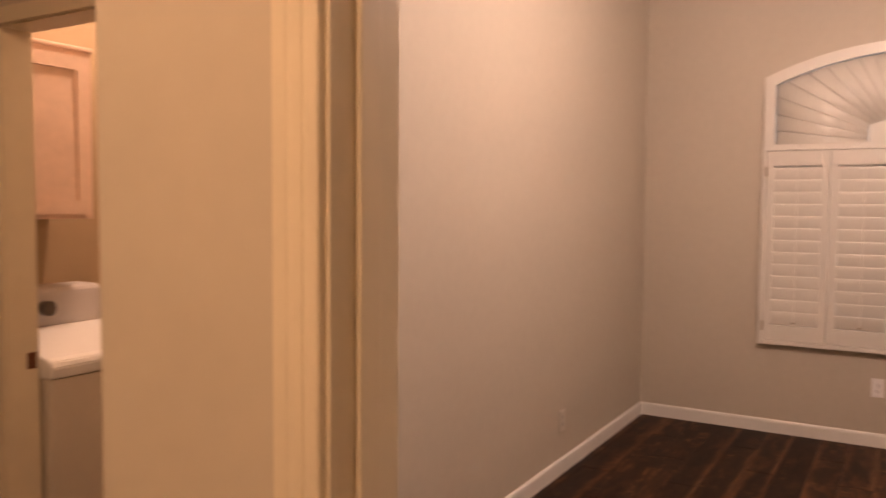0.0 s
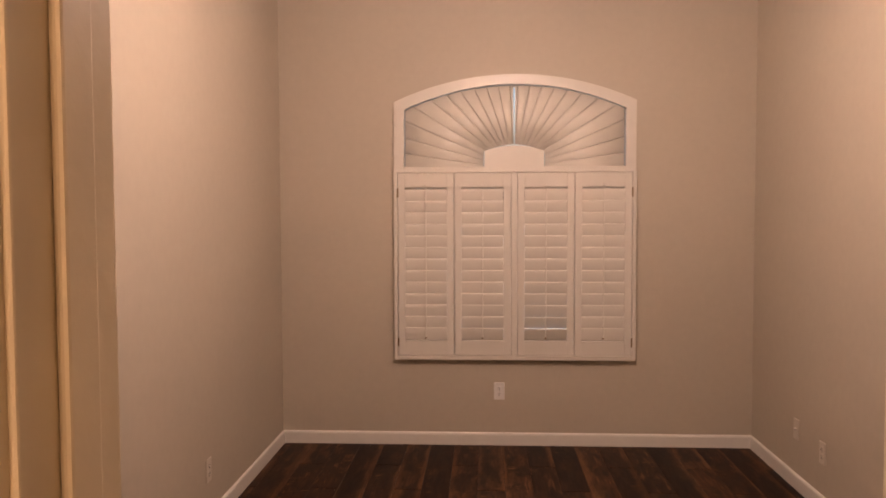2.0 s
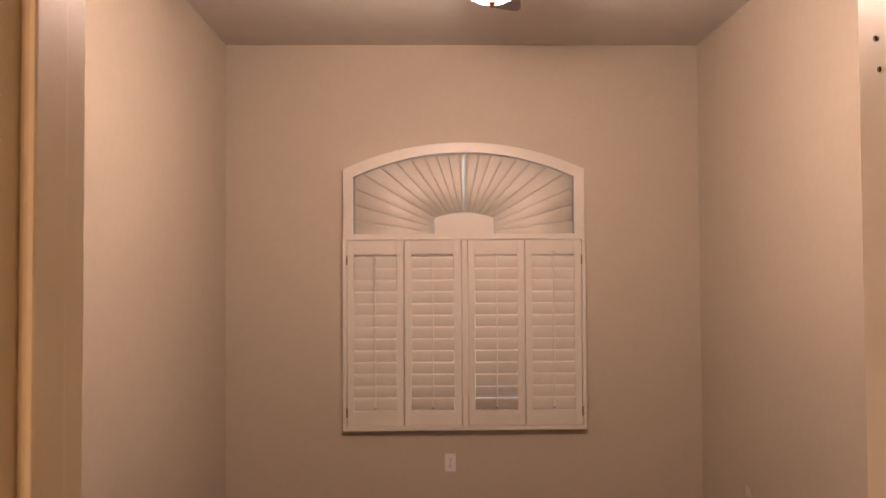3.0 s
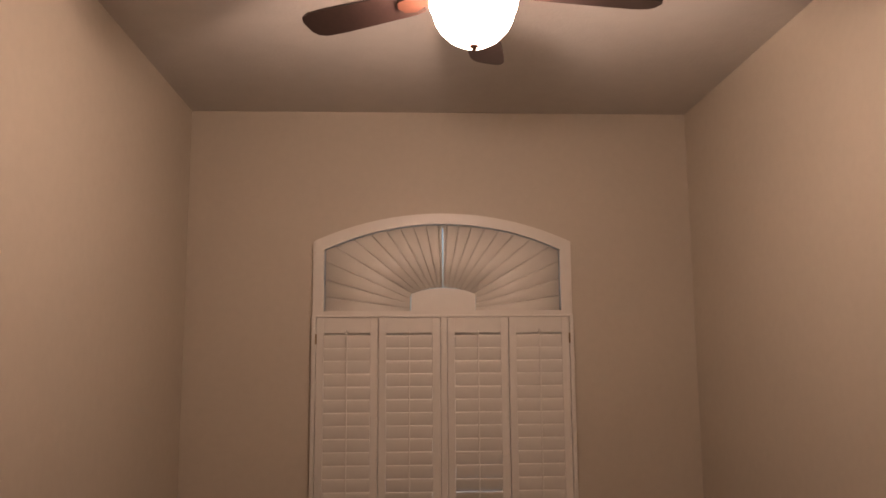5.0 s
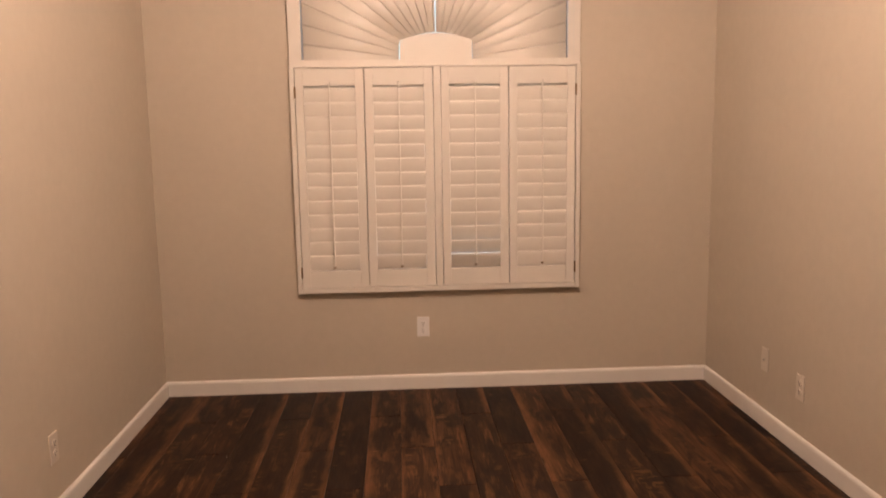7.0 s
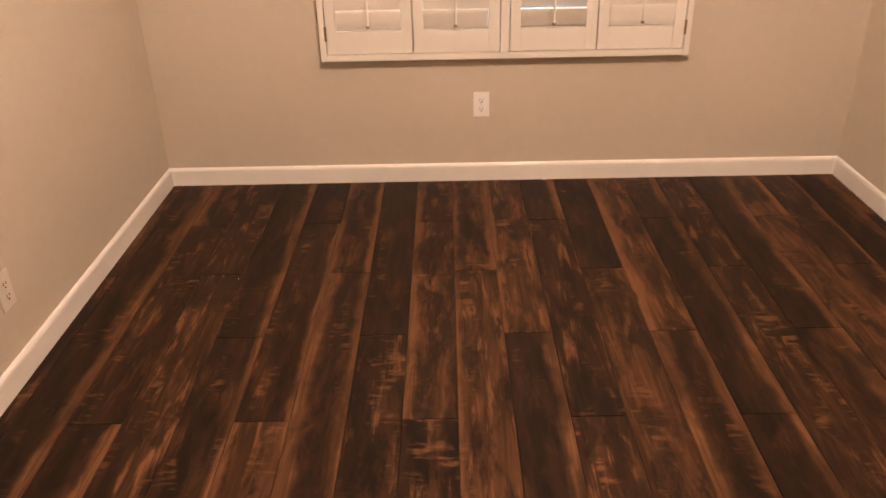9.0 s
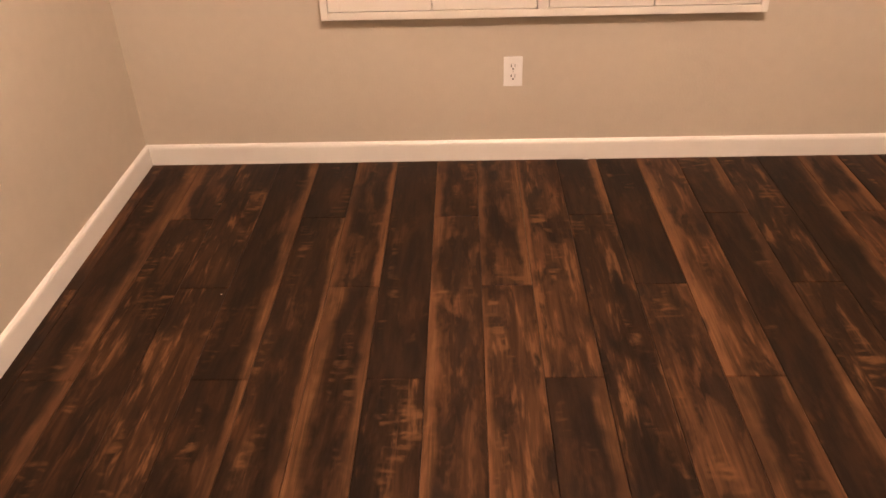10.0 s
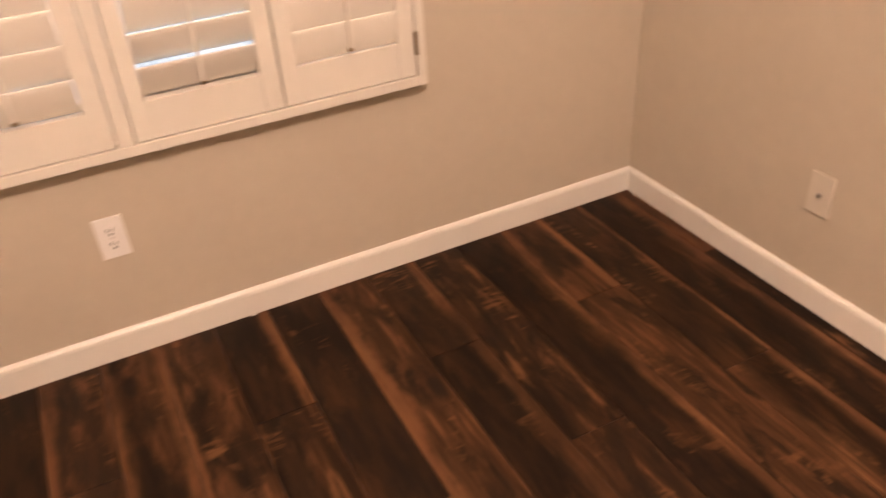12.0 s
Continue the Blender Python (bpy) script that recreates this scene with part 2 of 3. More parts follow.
def prism(loops, low, high, axis="z", bevel=0.0):
    """A plate from closed outlines (the first outer, the others holes), drawn in the plane across axis, from low to high."""
    bm = bmesh.new()

    def at(u, v):
        return (u, v, low) if axis == "z" else (u, low, v) if axis == "y" else (low, u, v)

    edges = []
    for loop in loops:
        vs = [bm.verts.new(at(*q)) for q in loop]
        edges += [bm.edges.new((vs[i], vs[(i + 1) % len(vs)])) for i in range(len(vs))]
    bmesh.ops.triangle_fill(bm, use_beauty=True, edges=edges)
    step = {"z": (0, 0, high - low), "y": (0, high - low, 0), "x": (high - low, 0, 0)}[axis]
    made = bmesh.ops.extrude_face_region(bm, geom=bm.faces[:])
    bmesh.ops.translate(bm, vec=step, verts=[g for g in made["geom"] if isinstance(g, bmesh.types.BMVert)])
    return bm


def lathe(profile, steps=48, centre=(0, 0), bm=None):
    """A solid of revolution about z from (radius, height) pairs."""
    bm = bm or bmesh.new()
    rings = []
    for r, z in profile:
        if r < 1e-5:
            rings.append([bm.verts.new((centre[0], centre[1], z))])
        else:
            rings.append([bm.verts.new((centre[0] + r * math.cos(2 * math.pi * i / steps), centre[1] + r * math.sin(2 * math.pi * i / steps), z)) for i in range(steps)])
    for a, b in zip(rings, rings[1:]):
        for i in range(steps):
            j = (i + 1) % steps
            if len(a) == 1 and len(b) > 1:
                bm.faces.new((a[0], b[i], b[j]))
            elif len(b) == 1 and len(a) > 1:
                bm.faces.new((a[i], b[0], a[j]))
            elif len(a) > 1:
                bm.faces.new((a[i], b[i], b[j], a[j]))
    return bm


def run_profile(points, p0, p1, out):
    """A moulding: its section (out from the wall, up) carried from p0 to p1 on the floor plan; out: the wall's normal."""
    bm = bmesh.new()
    ends = []
    for q in (p0, p1):
        ends.append([bm.verts.new((q[0] + out[0] * u, q[1] + out[1] * u, v)) for u, v in points])
    k = len(points)
    for i in range(k):
        bm.faces.new((ends[0][i], ends[0][(i + 1) % k], ends[1][(i + 1) % k], ends[1][i]))
    for e in ends:
        bm.faces.new(e)
    return bm


# ---- room shell ----
HALF, HIGH, DOOR_Y, HALL_Y = 1.535, 3.06, -4.64, -4.757
HALL_HIGH = 2.74


def rect(a, b, c, d):
    return [(a, c), (b, c), (b, d), (a, d)]


def arch(half, base, corner, rise, steps=24, shift=0.0):
    """An outline with a flat foot, upright sides and a segmental head."""
    radius = (half * half + rise * rise) / (2 * rise)
    sweep = math.asin(half / radius)
    mid = corner + rise - radius
    head = [(shift + radius * math.sin(sweep - 2 * sweep * i / steps), mid + radius * math.cos(sweep - 2 * sweep * i / steps)) for i in range(steps + 1)]
    return [(shift - half, base), (shift + half, base)] + head


structure("wall_window", prism([rect(-1.655, 1.655, -0.02, HIGH), arch(0.725, 0.64, 2.212, 0.160)], 0.0, 0.14, "y"), WALL,
          "greige painted wall with an arched window opening")
structure("wall_left", box(-1.655, -HALF, -3.98, 0.0, -0.02, HIGH), WALL, "plain greige painted side wall of the room")
structure("wall_right", box(HALF, 1.655, -6.52, 0.0, -0.02, HIGH), WALL, "plain greige painted side wall of the room")
structure("wall_door", prism([[(-0.70, -0.02), (-0.465, -0.02), (-0.465, 2.06), (0.315, 2.06), (0.315, -0.02), (HALF, -0.02), (HALF, HIGH), (-0.70, HIGH)]], HALL_Y, DOOR_Y, "y"),
          HALL_WALL, "painted wall with the doorway from the hall")
structure("wall_angled", prism([[(-0.794, HALL_Y), (-0.70, HALL_Y), (-0.70, DOOR_Y), (-HALF, -3.98), (-1.655, -3.98), (-1.655, -4.10)]], -0.02, HIGH), HALL_WALL,
          "tan painted wall that slants from the doorway")
structure("wall_laundry", prism([[(-3.31, -0.02), (-2.685, -0.02), (-2.685, 2.06), (-1.83, 2.06), (-1.83, -0.02), (-1.655, -0.02), (-1.655, HIGH), (-3.31, HIGH)]], -3.78, -3.665, "y"),
          HALL_WALL, "tan painted wall with the laundry doorway")
structure("wall_west", box(-3.43, -3.31, -6.52, -2.2, -0.02, HIGH), LAUNDRY_WALL, "tan painted wall of hall and laundry, its colour darkened for shade")
structure("wall_laundry_end", box(-3.43, -1.655, -2.2, -2.08, -0.02, HIGH), LAUNDRY_WALL, "tan painted end wall of the laundry, its colour darkened for shade")
structure("wall_hall_end", box(-3.43, 1.655, -6.64, -6.52, -0.02, HIGH), HALL_WALL, "tan painted end wall of the hall")

structure("ceiling", box(-1.655, 1.655, DOOR_Y, 0.14, HIGH, HIGH + 0.12), CEILING, "flat painted ceiling with light knockdown texture")
structure("ceiling_hall", prism([[(-3.43, -6.64), (1.655, -6.64), (1.655, HALL_Y + 0.117), (-0.70, DOOR_Y), (-1.655, -3.98), (-1.655, -2.08), (-3.43, -2.08)]], HIGH, HIGH + 0.12), CEILING,
          "flat painted ceiling over hall and laundry")
subfloor = structure("floor", prism([[(-3.43, -6.64), (1.655, -6.64), (1.655, 0.14), (-1.655, 0.14), (-1.655, -2.08), (-3.43, -2.08)]], -0.10, -0.007), SUBFLOOR, "dark hickory-look plank floor laid lengthwise")
structure("ground", box(-60, 60, 0.14, 120, -0.35, -0.25), GROUND, "dry bare ground outside the window")

BASE = [(0, 0.0), (0.013, 0.0), (0.013, 0.068), (0.011, 0.076), (0.006, 0.082), (0, 0.084)]
MITRE = 0.013
structure("baseboard", run_profile(BASE, (-HALF, 0), (HALF, 0), (0, -1)), TRIM, "white painted baseboard below the window wall")
structure("baseboard", run_profile(BASE, (-HALF, -3.96), (-HALF, -MITRE), (1, 0)), TRIM, "white painted baseboard along the side wall")
structure("baseboard", run_profile(BASE, (HALF, DOOR_Y), (HALF, -MITRE), (-1, 0)), TRIM, "white painted baseboard along the side wall")
structure("baseboard", run_profile(BASE, (0.36, DOOR_Y), (HALF - MITRE, DOOR_Y), (0, 1)), TRIM, "white painted baseboard beside the doorway")

# ---- doorway ----
JX0, JX1 = -0.440, 0.295
doorway = tagged(new("door_1"), "cream painted doorway with an open leaf", kind="structure")
doorway.location = (0, DOOR_Y, 0)
DY = HALL_Y - DOOR_Y
jam = box(JX0 - 0.02, JX0, DY, 0, 0, 2.06, 0.002)
part("side_jamb", jam, JAMB, doorway, "cream painted jamb on the latch side")
part("side_jamb", box(JX1, JX1 + 0.02, DY, 0, 0, 2.06, 0.002), JAMB, doorway, "cream painted jamb on the hinge side")
part("head_jamb", box(JX0, JX1, DY, 0, 2.04, 2.06, 0.001), JAMB, doorway)
for a, b in ((JX0, JX0 + 0.008), (JX1 - 0.012, JX1)):
    part("door_stop", box(a, b, DY + 0.040, DY + 0.078, 0, 2.028, 0.003), JAMB, doorway)
part("door_stop", box(JX0 + 0.008, JX1 - 0.012, DY + 0.040, DY + 0.078, 2.028, 2.04, 0.003), JAMB, doorway)


def casing(x_in, side, y, out, parent, top=2.045):
    """One upright door casing with a stepped, fluted face, from the reveal outwards."""
    section = [(0, 0), (0, 0.011), (0.003, 0.0125), (0.012, 0.013), (0.014, 0.012), (0.018, 0.012), (0.020, 0.0138), (0.030, 0.0148),
               (0.033, 0.0138), (0.037, 0.0138), (0.040, 0.0155), (0.050, 0.016), (0.056, 0.015), (0.057, 0.011), (0.057, 0)]
    bm = bmesh.new()
    low = [bm.verts.new((x_in + side * u, y + out * v, 0)) for u, v in section]
    high = [bm.verts.new((x_in + side * u, y + out * v, top + u)) for u, v in section]
    k = len(section)
    for i in range(k):
        bm.faces.new((low[i], low[(i + 1) % k], high[(i + 1) % k], high[i]))
    bm.faces.new(low)
    bm.faces.new(high)
    part("casing", bm, JAMB, parent, "cream painted fluted door casing")


for y, out in ((DY, -1), (0.0, 1)):
    casing(JX0 - 0.005, -1, y, out, doorway)
    casing(JX1 + 0.005, 1, y, out, doorway)
    part("head_casing", box(JX0 - 0.005, JX1 + 0.005, min(y, y + out * 0.015), max(y, y + out * 0.015), 2.045, 2.102, 0.004), JAMB, doorway)

leaf = thing("open_door", "cream painted door leaf standing open into the room", "door", (JX1 + 0.006, DOOR_Y + 0.014, 0.012), turn=-8.9)
part("slab", box(0.0, 0.035, 0.0, 0.675, 0, 2.02, 0.003), JAMB, leaf)
for z in (0.25, 1.0, 1.78):
    part("hinge", lathe([(0, z), (0.006, z), (0.006, z + 0.09), (0, z + 0.09)], 12, (-0.006, -0.004)), BRASS, leaf, "aged brass hinge")
for y, z in ((0.610, 1.895), (0.598, 1.848)):
    hole = lathe([(0, -0.001), (0.004, -0.001), (0.004, 0.002), (0, 0.002)], 10)
    bmesh.ops.rotate(hole, verts=hole.verts[:], cent=(0, 0, 0), matrix=Matrix.Rotation(radians(-90), 3, "Y"))
    bmesh.ops.translate(hole, verts=hole.verts[:], vec=(-0.0005, y, z))
    part("screw_hole", hole, SLOT, leaf, "small dark empty screw hole")

laundry_door = tagged(new("door_2"), "cream painted laundry doorway without a leaf in view", kind="structure")
laundry_door.location = (0, -3.78, 0)
part("side_jamb", box(-2.685, -2.665, 0, 0.115, 0, 2.06, 0.002), JAMB, laundry_door)
part("side_jamb", box(-1.85, -1.83, 0, 0.115, 0, 2.06, 0.002), JAMB, laundry_door)
part("head_jamb", box(-2.665, -1.85, 0, 0.115, 2.04, 2.06, 0.001), JAMB, laundry_door)
casing(-2.67, -1, 0, -1, laundry_door)
casing(-1.845, 1, 0, -1, laundry_door)
part("head_casing", box(-2.67, -1.845, -0.015, 0, 2.045, 2.102, 0.004), JAMB, laundry_door)
part("strike_plate", box(-2.665, -2.663, 0.070, 0.105, 0.84, 0.90, 0.0005), BRONZE, laundry_door, "dark bronze strike plate")

# ---- window behind the shutters ----
window = tagged(new("window_1"), "white vinyl window with an arched head, dusk outside", kind="structure")
window.location = (0, 0, 0)
part("window_frame", prism([arch(0.725, 0.64, 2.212, 0.160), arch(0.700, 0.680, 2.196, 0.152)], 0.085, 0.135, "y"), VINYL, window)
part("transom_bar", box(-0.700, 0.700, 0.09, 0.13, 1.775, 1.815, 0.002), VINYL, window)
part("meeting_stile", box(-0.02, 0.02, 0.09, 0.13, 0.680, 1.775, 0.002), VINYL, window)
for a, b in ((-0.700, -0.02), (0.02, 0.700)):
    pane = part("pane", box(a, b, 0.108, 0.112, 0.680, 1.775), GLASS, window)
    pane.visible_shadow = False
pane = part("pane", prism([arch(0.700, 1.815, 2.196, 0.152)], 0.108, 0.112, "y"), GLASS, window)
pane.visible_shadow = False
structure("window_sill", box(-0.725, 0.725, 0.002, 0.085, 0.64, 0.652, 0.002), TRIM, "white painted sill inside the window recess")

# ---- plantation shutters ----
shutters = thing("plantation_shutters", "off-white four-panel plantation shutters, closed, on the window wall", "window shutters", (0, 0, 0))
FRONT = -0.045


def shutter_frame():
    bars = (("frame_side", -0.78, -0.755, 0.572, 1.801), ("frame_side", 0.755, 0.78, 0.572, 1.801),
            ("frame_rail", -0.755, 0.755, 1.7875, 1.801), ("frame_rail", -0.755, 0.755, 0.572, 0.599))
    for name, a, b, c, d in bars:
        part(name, box(a, b, FRONT, -0.0005, c, d, 0.0025), SHUTTER, shutters)
    for a, b, c, d in ((-0.755, 0.755, 0.599, 0.612), (-0.755, 0.755, 1.7745, 1.7875)):
        part("rebate", box(a, b, -0.012, -0.001, c, d, 0.001), SHUTTER, shutters)
    for a, b in ((-0.755, -0.742), (0.742, 0.755)):
        part("rebate", box(a, b, -0.012, -0.001, 0.612, 1.7745, 0.001), SHUTTER, shutters)
    part("centre_post", box(-0.018, 0.018, FRONT + 0.001, -0.0075, 0.599, 1.7875, 0.002), SHUTTER, shutters)
    # Unseen strips added behind seams and rails to keep daylight out of the gaps.
    for a, b in ((-0.405, -0.369), (-0.034, 0.034), (0.369, 0.405)):
        part("added_light_stop", box(a, b, -0.007, -0.002, 0.613, 1.7735), SHUTTER, shutters)
    for c, d in ((0.660, 0.712), (1.670, 1.760)):
        for a, b in ((-0.740, -0.406), (-0.368, -0.033), (0.033, 0.368), (0.406, 0.740)):
            part("added_light_stop", box(a, b, -0.0135 if c > 1 else -0.006, -0.002, c, d), SHUTTER, shutters)


PITCH, COUNT, LOW = 0.0750, 13, 0.7015


def louver_mesh(width):
    """A 89 mm slat of lens-shaped section, along x, its chord upright."""
    bm = bmesh.new()
    ring = []
    for i in range(16):
        a = 2 * math.pi * i / 16
        ring.append((0.0061 * math.sin(a), 0.0435 * math.cos(a)))
    ends = [[bm.verts.new((x, u, v)) for u, v in ring] for x in (-width / 2, width / 2)]
    caps = [[bm.verts.new((x, u, v)) for u, v in ring] for x in (-width / 2, width / 2)]
    for i in range(16):
        f = bm.faces.new((ends[0][i], ends[0][(i + 1) % 16], ends[1][(i + 1) % 16], ends[1][i]))
        f.smooth = True
    bm.faces.new(caps[0])
    bm.faces.new(caps[1])
    return bm


LOUVER = mesh_of("louver", louver_mesh(0.2712), SHUTTER)


def slip(index, k):
    """How far slat k sits off the middle of its leaf: a little daylight passes its end."""
    if index == 1:
        return (0.0, -0.0013, 0.0012, 0.0)[(k * 5 + 1) % 4]
    if index == 2:
        return (0.0, 0.0014, 0.0014, 0.0, -0.0010)[(k * 3) % 5]
    return 0.0012 if (index, k) in ((0, 9), (0, 8), (3, 4)) else 0.0


def shutter_panel(index, x0, lean):
    """One shutter leaf, 0.363 wide, from x0. lean(k): how far slat k stands off the upright, in degrees."""
    leafp = new("shutter_panel")
    leafp.parent = shutters
    leafp.location = (x0, 0, 0)
    y0, y1, w = FRONT + 0.004, -0.014, 0.3615
    a, b = (0.043, w - 0.0455)
    part("stile", box(0, a, y0, y1, 0.602, 1.785, 0.002), SHUTTER, leafp)
    part("stile", box(b, w, y0, y1, 0.602, 1.785, 0.002), SHUTTER, leafp)
    c = (a + b) / 2
    notch = [(c + 0.0105, 1.6945), (c + 0.0105, 1.704), (c + 0.007, 1.711), (c, 1.714), (c - 0.007, 1.711), (c - 0.0105, 1.704), (c - 0.0105, 1.6945)]
    part("top_rail", prism([[(a, 1.6945), (a, 1.785), (b, 1.785), (b, 1.6945)] + notch], y0 + 0.0015, y1, "y"), SHUTTER, leafp)
    part("bottom_rail", box(a, b, y0 + 0.0015, y1, 0.602, 0.696, 0.0015), SHUTTER, leafp)
    mid = (y0 + y1) / 2 - 0.0055
    for k in range(COUNT):
        s = new("louver", LOUVER)
        s.parent = leafp
        s.location = ((a + b) / 2 + slip(index, k), mid, LOW + 0.001 + PITCH * (k + 0.5))
        s.rotation_euler = (radians(lean(k)), 0, 0)
    rod = box(-0.0045, 0.0045, y0 - 0.028, y0 - 0.019, 0.722, 1.700, 0.002)
    ob = part("tilt_rod", rod, SHUTTER, leafp)
    ob.location = ((a + b) / 2, 0, 0)
    tip = lathe([(0, 1.697), (0.0045, 1.697), (0.005, 1.701), (0.004, 1.705), (0, 1.706)], 16, (0, y0 - 0.0175))
    ob = part("rod_tip", tip, SHUTTER, leafp)
    ob.location = ((a + b) / 2, 0, 0)
    knob = lathe([(0, 0.712), (0.007, 0.713), (0.008, 0.718), (0.005, 0.724), (0, 0.724)], 12, (0, y0 - 0.0175))
    ob = part("rod_knob", knob, BRASS, leafp, "small dark tilt-rod end")
    ob.location = ((a + b) / 2, 0, 0)


shutter_frame()
LEANS = (lambda k: 7.6 + 0.6 * (k % 3), lambda k: 8.0 + 0.5 * (k % 2) + max(0, 3 - k) * 2.8,
         lambda k: 8.2 + 0.5 * (k % 3) + max(0, 5 - k) * 2.5 + (6 if k in (0, 1) else 0), lambda k: 7.8 + 0.5 * (k % 2))
for i, x0 in enumerate((-0.7515, -0.3845, 0.023, 0.390)):
    shutter_panel(i, x0, LEANS[i])
for x, zs in ((-0.7535, (0.69, 1.66)), (0.7535, (0.69, 1.66))):
    for z in zs:
        part("hinge", lathe([(0, z - 0.03), (0.005, z - 0.03), (0.005, z + 0.03), (0, z + 0.03)], 12, (x, FRONT - 0.002)), BRASS, shutters, "small aged brass hinge")

# ---- sunburst over the shutters ----
sunburst = thing("sunburst_shutter", "off-white arched sunburst shutter with radiating slats above the panels", "window shutter", (0, 0, 0))
ABASE = 1.802
ring_out = arch(0.778, ABASE, 2.245, 0.172, 32)
ring_in = arch(0.712, ABASE + 0.025, 2.196, 0.158, 32)
part("arched_frame", prism([ring_out, ring_in], -0.030, -0.0005, "y"), SHUTTER, sunburst)
part("hub", prism([arch(0.192, ABASE + 0.025, 1.926, 0.036, 16)], -0.028, -0.006, "y"), SHUTTER, sunburst)


def head_height(x):
    radius = (0.712 ** 2 + 0.158 ** 2) / (2 * 0.158)
    return 2.196 + 0.158 - radius + math.sqrt(max(radius * radius - x * x, 0))


def sun_slat(a0, a1, lean):
    """A wedge slat between two angles about the burst's centre, pitched about its own length."""
    cx, cz = 0.0, ABASE + 0.012
    am, half_a = (a0 + a1) / 2, (a1 - a0) / 2

    def reach(a, inner):
        s, c = math.sin(a), math.cos(a)
        r = 0.0
        while r < 1.2:
            x, z = cx + r * c, cz + r * s
            if inner and (abs(x) > 0.188 or z > 1.958 - 0.036 * (x / 0.19) ** 2):
                return r
            if not inner and (abs(x) > 0.7105 or z > head_height(x) - 0.001):
                return r
            r += 0.002
        return r

    bm = bmesh.new()
    rows = []
    for inner in (True, False):
        row = []
        for k in list(range(9)) + list(range(7, 0, -1)):
            u = -1 + 2 * k / 8
            off_a = u * half_a * 1.14
            r = reach(am + off_a, inner) + (0.008 if inner else -0.008)
            row.append((r * math.cos(off_a), r * math.sin(off_a), (0.0050 if len(row) < 9 else -0.0025) * (1 - u * u)))
        ring = []
        for r, w, t in row:
            off, dep = w * math.cos(lean) - t * math.sin(lean), w * math.sin(lean) + t * math.cos(lean)
            ring.append(bm.verts.new((cx + r * math.cos(am) - off * math.sin(am), -0.003 - dep, cz + r * math.sin(am) + off * math.cos(am))))
        rows.append(ring)
    k = len(rows[0])
    for i in range(k):
        f = bm.faces.new((rows[0][i], rows[0][(i + 1) % k], rows[1][(i + 1) % k], rows[1][i]))
        f.smooth = True
    for ring in rows:
        bm.faces.new(ring)
    return bm


STEP = (math.pi / 2 - 0.052) / 11
tilts = random.Random(3)
for side in (0, 1):
    for i in range(11):
        a0, a1 = STEP * i + 0.003, STEP * (i + 1) - 0.002
        lean = radians((3.2 if side or i < 3 else 5.0) + tilts.uniform(-1.2, 1.2))
        if side:
            a0, a1, lean = math.pi - a1, math.pi - a0, -lean
        part("sunburst_slat", sun_slat(a0, a1, lean), SHUTTER, sunburst)
    a0, a1, lean = math.pi / 2 - 0.048, math.pi / 2 - 0.008, radians(28)
    if side:
        a0, a1, lean = math.pi - a1, math.pi - a0, -lean
    part("sunburst_slat", sun_slat(a0, a1, lean), SHUTTER, sunburst)


# ---- outlets and plates ----
def outlet(kind_label, loc, turn, cable=False, paint=PLASTIC):
    """A wall plate, its face towards -y before the turn."""
    o = thing("wall_outlet" if not cable else "cable_plate", kind_label, "power outlet" if not cable else "wall plate", loc, turn=turn)
    part("plate", box(-0.035, 0.035, -0.006, 0, -0.057, 0.057, 0.0025), paint, o)
    if cable:
        jack = lathe([(0, 0), (0.006, 0), (0.006, 0.008), (0.004, 0.009), (0.004, 0.012), (0, 0.012)], 16)
        bmesh.ops.rotate(jack, verts=jack.verts[:], cent=(0, 0, 0), matrix=Matrix.Rotation(radians(90), 3, "X"))
        bmesh.ops.translate(jack, verts=jack.verts[:], vec=(0, -0.005, 0.0))
        part("jack", jack, NICKEL, o, "small metal cable jack")
        return o
    for z in (0.0195, -0.0195):
        face = lathe([(0, -0.0015), (0.0165, -0.0015), (0.0165, 0.001), (0.0155, 0.002), (0, 0.002)], 28)
        bmesh.ops.scale(face, verts=face.verts[:], vec=(1, 0.84, 1))
        bmesh.ops.rotate(face, verts=face.verts[:], cent=(0, 0, 0), matrix=Matrix.Rotation(radians(90), 3, "X"))
        bmesh.ops.translate(face, verts=face.verts[:], vec=(0, -0.006, z))
        part("receptacle", face, paint, o)
        slots = box(-0.0082, -0.0054, -0.0088, -0.0078, z - 0.001, z + 0.0095)
        box(0.0054, 0.0080, -0.0088, -0.0078, z, z + 0.0085, bm=slots)
        box(-0.0028, 0.0028, -0.0088, -0.0078, z - 0.0105, z - 0.0045, 0.0002, bm=slots)
        part("slots", slots, SLOT, o, "dark socket slots")
    screw = lathe([(0, 0), (0.003, 0), (0.0025, 0.0012), (0, 0.0014)], 10)
    bmesh.ops.rotate(screw, verts=screw.verts[:], cent=(0, 0, 0), matrix=Matrix.Rotation(radians(90), 3, "X"))
    bmesh.ops.translate(screw, verts=screw.verts[:], vec=(0, -0.006, 0))
    part("screw", screw, NICKEL, o)
    return o


outlet("white duplex outlet low on the wall under the window", (-0.096, 0, 0.359), 0)
outlet("wall-coloured duplex outlet low on the plain side wall", (HALF, -1.080, 0.300), -90, paint=PLATE)
outlet("wall-coloured cable plate with a metal jack on the side wall", (HALF, -0.738, 0.330), -90, True, PLATE)
outlet("wall-coloured duplex outlet low on the opposite side wall", (-HALF, -1.437, 0.288), 90, paint=PLATE)

